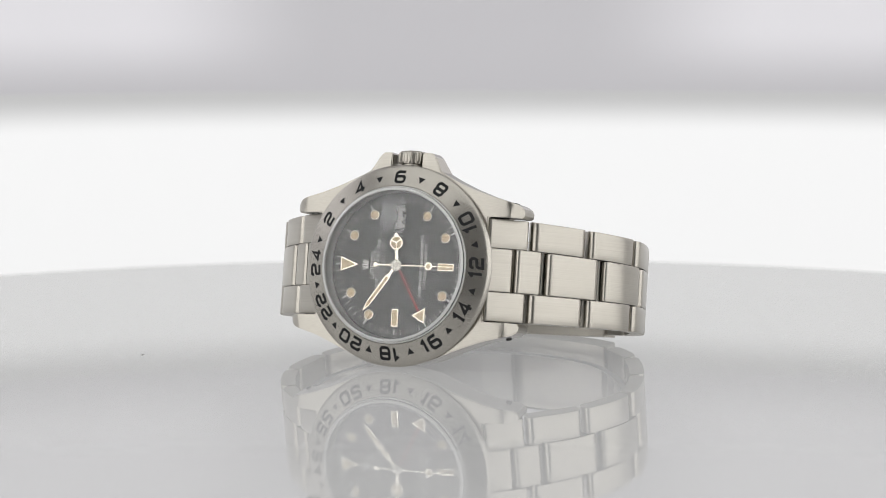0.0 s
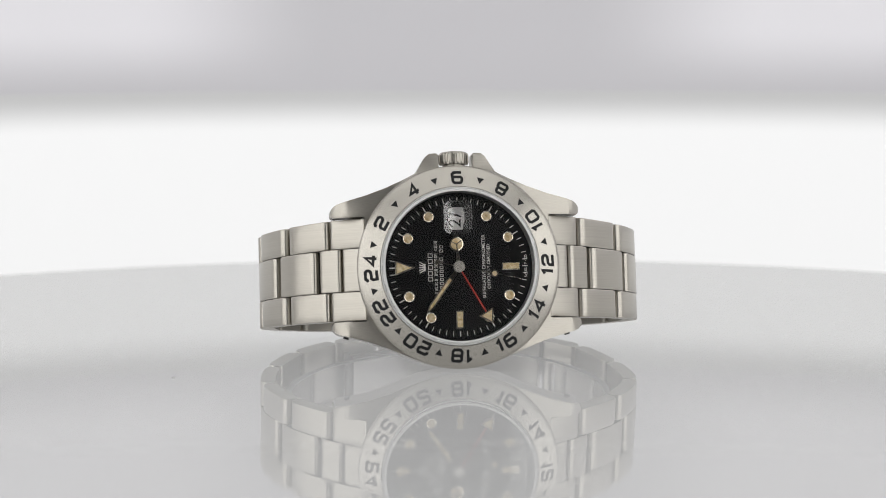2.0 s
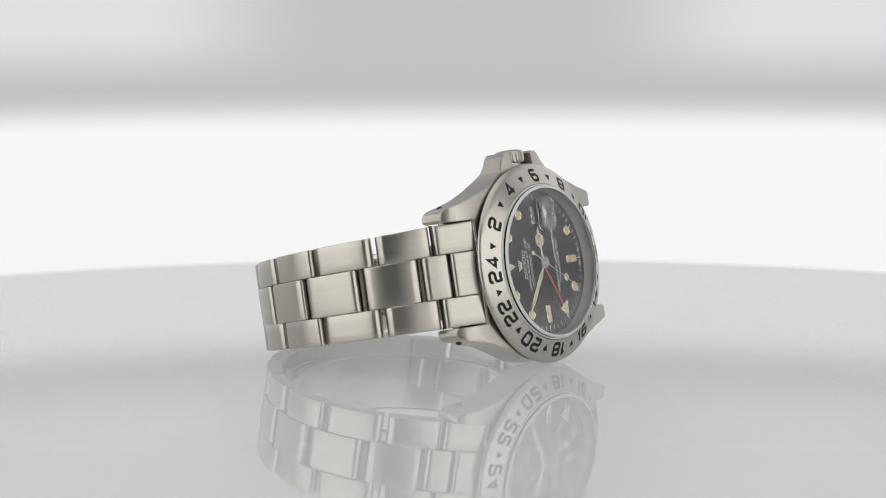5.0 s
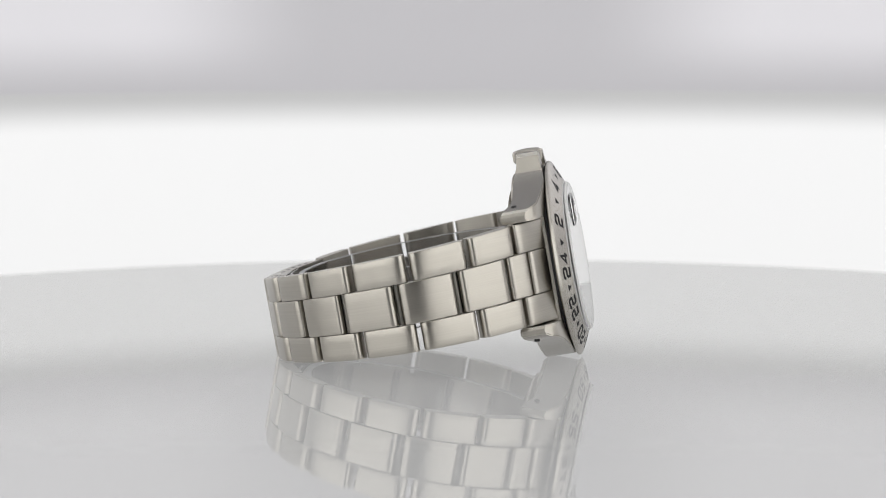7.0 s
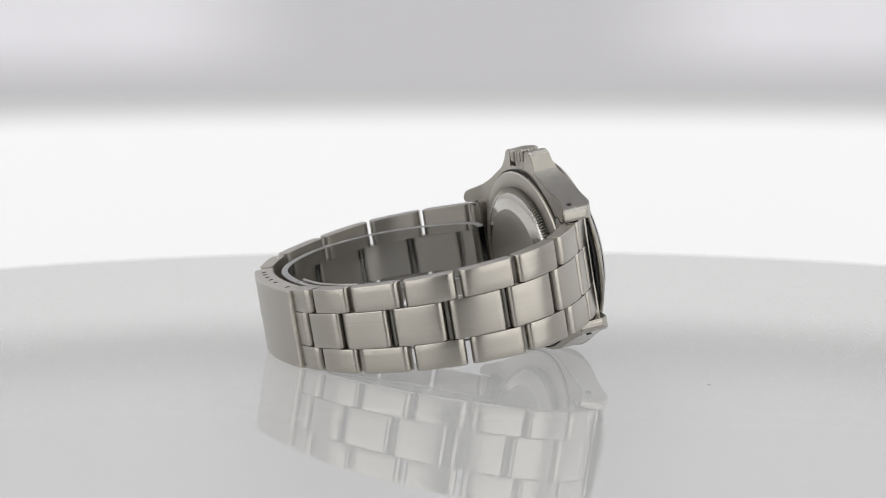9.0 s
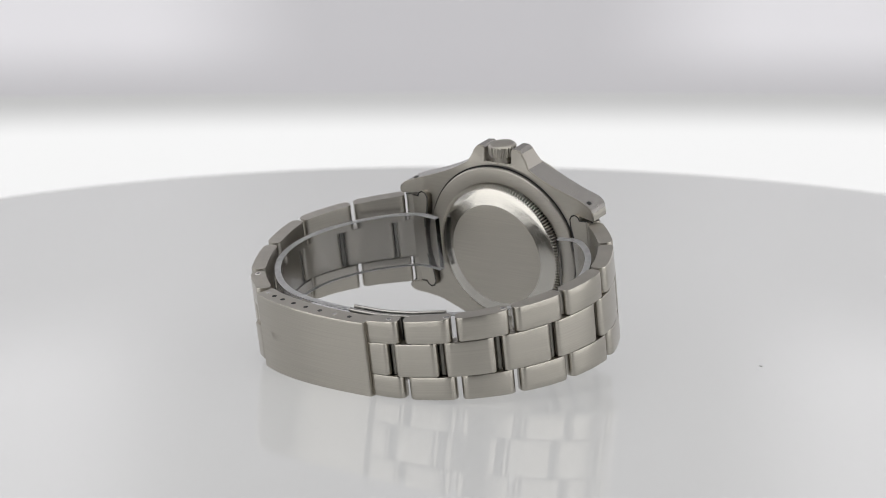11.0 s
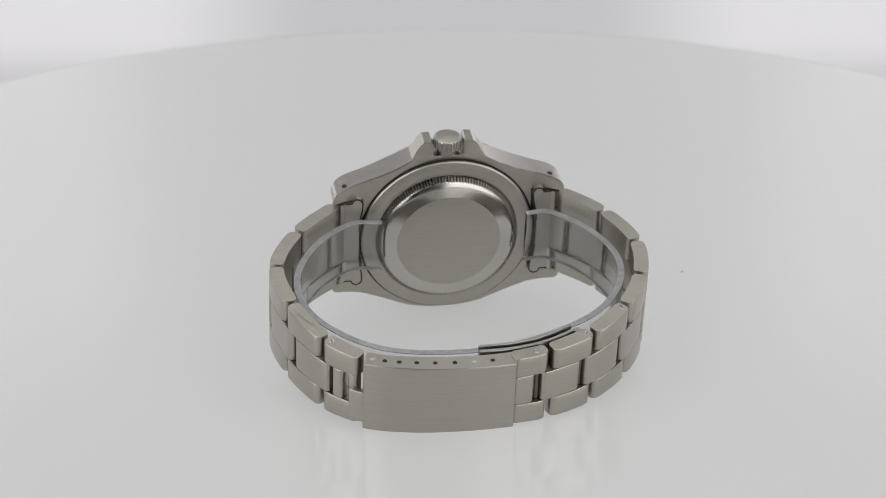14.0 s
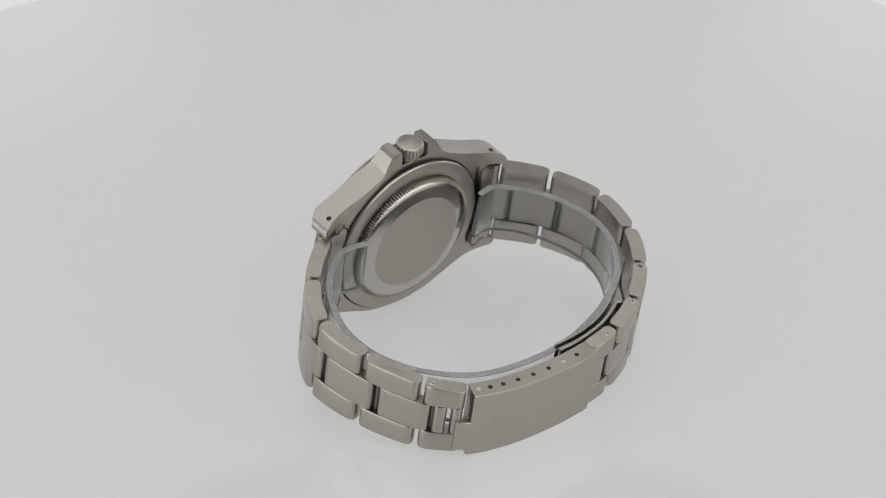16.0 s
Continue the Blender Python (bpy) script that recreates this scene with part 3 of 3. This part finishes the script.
def build_bracelet(watch):
    taper = ((10.0, -10.0), (6.2, -9.6))
    shift = 0.27
    for strip, rows in ((Strip(SIDE_12, taper), 7), (Strip(SIDE_6, taper), 5)):
        side = 1 if rows == 5 else -1
        half = [(24.0, 10.0), (20.7, 9.9), (20.4, 10.6), (19.6, 11.0), (18.8, 10.7), (18.35, 9.9), (18.45, 8.2), (18.9, 6.0), (19.2, 3.0)]
        plate = [(side * x, y) for x, y in half + [(x, -y) for x, y in reversed(half)]]
        core = part("end_link", slab(plate, -9.5, -7.3, 0.15), brushed_case, watch, "solid steel end link between the lugs")
        rim = bmesh.new()
        ribbon(rim, [(side * x, y) for x, y in half], 0.3, -9.53)
        ribbon(rim, [(side * x, -y) for x, y in half], 0.3, -9.53)
        part("joint", rim, hole_dark, core, "dark joint round the end link")
        for lo, hi, s1 in ((0.0, 0.284, 1.0), (0.29, 0.71, 0.72), (0.716, 1.0, 1.0)):
            part("cap", link(strip, 0.0, s1, lo, hi, 3.0, 0.2, end=0.6), brushed, core, "brushed steel cap")
        part("centre_link", link(strip, 0.72, 1.0 + shift, 0.29, 0.71, 2.7, 0.2, end=0.9), brushed, watch, "short brushed steel centre link")
        for w in (1, -1):
            slit = bmesh.new()
            ribbon(slit, [(24.0, w * 5.7), (22.4, w * 5.7), (22.4, w * 4.8)], 0.22, -9.53)
            slit.transform(Matrix.Scale(side, 4, (1, 0, 0)))
            part("seam", slit, hole_dark, core, "dark seam")
        for k in range(1, rows + 1):
            for lo, hi in ((0.0, 0.284), (0.716, 1.0)):
                part("outer_link", link(strip, k, min(k + 1, strip.count), lo, hi, 3.1, 0.48, end=1.3), brushed, watch, "brushed steel outer bracelet link")
            if k + shift < strip.count - 0.4:
                p, nrm, _ = strip.at(k + shift)
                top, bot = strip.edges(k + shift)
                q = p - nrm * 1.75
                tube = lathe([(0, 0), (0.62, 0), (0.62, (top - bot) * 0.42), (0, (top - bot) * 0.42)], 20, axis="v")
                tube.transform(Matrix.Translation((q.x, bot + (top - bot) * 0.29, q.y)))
                part("hinge_tube", tube, hinge_steel, watch, "steel hinge tube darkened for the shade inside the joint")
            if rows == 5 and k == 5:
                for a, b in ((k + shift, k + 0.55), (k + 0.62, k + 0.93)):
                    part("spring_bar_tube", link(strip, a, b, 0.29, 0.71, 2.4, 0.1, end=0.9), brushed, watch, "narrow steel tube over a spring bar")
            else:
                part("centre_link", link(strip, k + shift, min(k + 1 + shift, strip.count), 0.29, 0.71, 2.7, 0.62, end=1.0), brushed, watch, "brushed steel centre bracelet link")
    # the folding clasp
    clasp = Strip([(25.3, -59.5), (20.1, -61.3), (12.1, -62.8), (3, -63.4), (-4.7, -63.1)], ((6.0, -10.0), (6.0, -10.0)))
    cover = part("clasp", link(clasp, 0, 4, 0.0, 1.0, 3.9, 0.0, end=0.5, n=24), brushed, watch, "plain brushed steel folding clasp")
    for k in range(8):
        p, nrm, _ = clasp.at(0.35 + 0.43 * k)
        q = p - nrm * 2.0
        dot = lathe([(0, 0.03), (0.5, 0.03), (0.5, -0.3), (0, -0.3)], 18, axis="v")
        dot.transform(Matrix.Translation((q.x, 6.0, q.y)))
        part("adjustment_hole", dot, polished if k in (0, 6) else hole_dark, cover, "spring bar end" if k in (0, 6) else "dark adjustment hole")
    # faint maker's emblem, a plain fan
    p, nrm, t = clasp.at(1.0)
    fan = bmesh.new()
    for i in range(-2, 3):
        ribbon(fan, [(0.2 * i, -0.4), (0.45 * i, 0.6 - 0.08 * abs(i))], 0.14)
    ribbon(fan, [(-0.55, -0.62), (0.55, -0.62)], 0.2)
    q = p + nrm * 0.02
    side = Vector((t.x, 0, t.y))
    out = Vector((nrm.x, 0, nrm.y))
    fan.transform(Matrix.Translation((q.x, -1.6, q.y)) @ Matrix((side, (0, 1, 0), out)).transposed().to_4x4() @ Matrix.Scale(1.5, 4))
    part("emblem", fan, brushed_case, cover, "faint stamped emblem")
    # lip at the clasp's free end, and the folded blade beside its other end
    lip = Strip([(27.9, -58.0), (26.6, -58.9), (24.9, -59.8)], ((6.0, -10.0), (6.0, -10.0)))
    part("lip", link(lip, 0, 2, 0.1, 0.56, 1.3, 0.0, end=0.5, n=8), brushed, cover, "small steel opening lip")
    blade = Strip([(2.0, -58.8), (-5.0, -58.6), (-12.0, -57.2), (-18.5, -54.2)], ((6.3, -8.0), (6.6, -8.0)))
    part("blade", link(blade, 0, 3, 0.05, 1.0, 0.7, 0.0, end=0.3, n=20), steel_inside, cover, "thin folded steel blade")
    under = Strip([(2.0, -57.3), (-5.0, -57.1), (-11.5, -55.8), (-17.6, -53.0)], ((6.5, -8.0), (6.8, -8.0)))
    part("blade", link(under, 0, 3, 0.05, 1.0, 0.5, 0.0, end=0.2, n=20), steel_inside, cover, "thin folded steel blade")
    p, nrm, _ = blade.at(3)
    hinge = lathe([(0, 6.7), (0.55, 6.7), (0.75, 6.5), (0.75, -7.8), (0, -7.8)], 20, axis="v")
    hinge.transform(Matrix.Translation((p.x, 0, p.y)))
    part("hinge", hinge, steel_inside, cover, "round hinge pin")
    for strip, s in ((Strip(SIDE_6, taper), 5.18), (Strip(SIDE_12, taper), 5.12), (Strip(SIDE_12, taper), 6.12), (Strip(SIDE_12, taper), 7.3)):
        p, nrm, t = strip.at(s)
        q = p - nrm * 1.55
        top = strip.edges(s)[0]
        head = lathe([(0, 0.05), (0.55, 0.05), (0.62, 0.0), (0.62, -0.3), (0, -0.3)], 20, axis="v")
        head.transform(Matrix.Translation((q.x, top, q.y)))
        screw = part("screw", head, polished, watch, "slotted steel bracelet screw")
        slot = bmesh.new()
        ribbon(slot, [(-0.5, 0), (0.5, 0)], 0.16)
        slot.transform(Matrix.Translation((q.x, top + 0.07, q.y)) @ Matrix.Rotation(radians(90), 4, "X") @ Matrix.Rotation(radians(50 * s), 4, "Z"))
        part("slot", slot, hole_dark, screw, "dark slot")
    # a curved scratch on the top of one link
    strip = Strip(SIDE_6, taper)
    mark = bmesh.new()
    pts = []
    for i in range(9):
        f = i / 8
        p, nrm, t = strip.at(4.25 + 0.36 * f)
        q = p - nrm * (1.0 + 1.2 * f * f)
        pts.append((q.x, -q.y))
    ribbon(mark, pts, 0.14)
    mark.transform(Matrix.Translation((0, strip.edges(4.4)[0] + 0.12, 0)) @ Matrix.Rotation(radians(90), 4, "X") @ Matrix.Scale(-1, 4, (0, 1, 0)))
    part("scratch", mark, steel_inside, watch, "thin curved scratch")
    return cover


FILM_LINE = [(14.5, -11.0), (21.5, -10.8), (30.0, -18.0), (35.2, -29.0), (34.6, -40.0), (28.8, -49.2), (20.0, -55.4), (8.0, -57.6), (-4.0, -56.8),
             (-15.0, -53.4), (-25.0, -47.6), (-31.6, -38.4), (-32.9, -28.4), (-28.9, -18.4), (-22.0, -11.2), (-16.5, -11.2)]


def build_film():
    """The clear protective strip that lines the bracelet."""
    band = Strip(FILM_LINE, ((6.4, -6.4), (6.4, -6.4)))
    bm = bmesh.new()
    rings = []
    n = 150
    for i in range(n + 1):
        f = i / n
        p, nrm, _ = band.at(band.count * f)
        low = max(0.0, 1 - abs(f - 0.52) / 0.34)
        top, bot = 6.3 - 1.0 * low, -5.6 - 1.6 * low
        q = p - nrm * 1.25
        rings.append([bm.verts.new(c) for c in ((p.x, top, p.y), (p.x, bot, p.y), (q.x, bot, q.y), (q.x, top, q.y))])
    for a, b in zip(rings, rings[1:]):
        for i in range(4):
            bm.faces.new((a[i], a[(i + 1) % 4], b[(i + 1) % 4], b[i]))
    bm.faces.new(rings[0])
    bm.faces.new(list(reversed(rings[-1])))
    ob = part("protective_strip", bm, film)
    ob.visible_shadow = False
    for k in (0, 1):
        rim = bmesh.new()
        rows = []
        for i in range(n + 1):
            f = i / n
            p, nrm, _ = band.at(band.count * f)
            low = max(0.0, 1 - abs(f - 0.52) / 0.34)
            v, d = (6.3 - 1.0 * low, 0.03) if k == 0 else (-5.6 - 1.6 * low, -0.03)
            a, b = p + nrm * 0.03, p - nrm * 1.28
            rows.append([rim.verts.new(c) for c in ((a.x, v - 5 * d, a.y), (a.x, v + d, a.y), (b.x, v + d, b.y), (b.x, v - 5 * d, b.y))])
        for a, b in zip(rows, rows[1:]):
            for c in range(4):
                rim.faces.new((a[c], a[(c + 1) % 4], b[(c + 1) % 4], b[c]))
        part("cut_edge", rim, frosted, ob, "frosted cut edge")
    return tagged(ob, "clear plastic protective strip lining the watch bracelet", "plastic strip")


def build_watch():
    watch = tagged(new("wristwatch"), "steel wristwatch with black dial and three-row bracelet, lying on its side", "wristwatch")
    build_case(watch)
    build_bezel(watch)
    build_back(watch)
    build_crown(watch)
    build_dial(watch)
    second = build_pointers(watch)
    build_crystal(watch)
    build_bracelet(watch)
    return watch, second


build_studio()
turntable = build_turntable()
backdrop = build_backdrop()
build_softboxes()
wristwatch, second_pointer = build_watch()
protective_strip = build_film()

# how the watch sits on the plate: u, v, n into the plate's space
SEAT = pose(-0.00156, -0.02466, 0.0205) @ pose(0, 0, 0, -9.96) @ pose(0, 0, 0, 90, 0, 0) @ pose(0, 0, 0, 0, 0, 0.35)


def motions():
    times = [0.5 * i for i in range(33)]
    turn = [(t, pose(0, 0, 0, 0, 0, -23.95 + 15.27 * t)) for t in times]
    walk(turntable, turn)
    walk(wristwatch, [(t, m @ SEAT) for t, m in turn])
    walk(protective_strip, [(t, m @ SEAT) for t, m in turn])
    walk(second_pointer, [(t, pose(0, 0, 0, 0, 0, -6.0 * t)) for t in times])
    walk(backdrop, [(t, pose(0, 0, 0.02) @ pose(0, 0, 0, 5.38 - p)) for t, y, z, p in ARM])


motions()
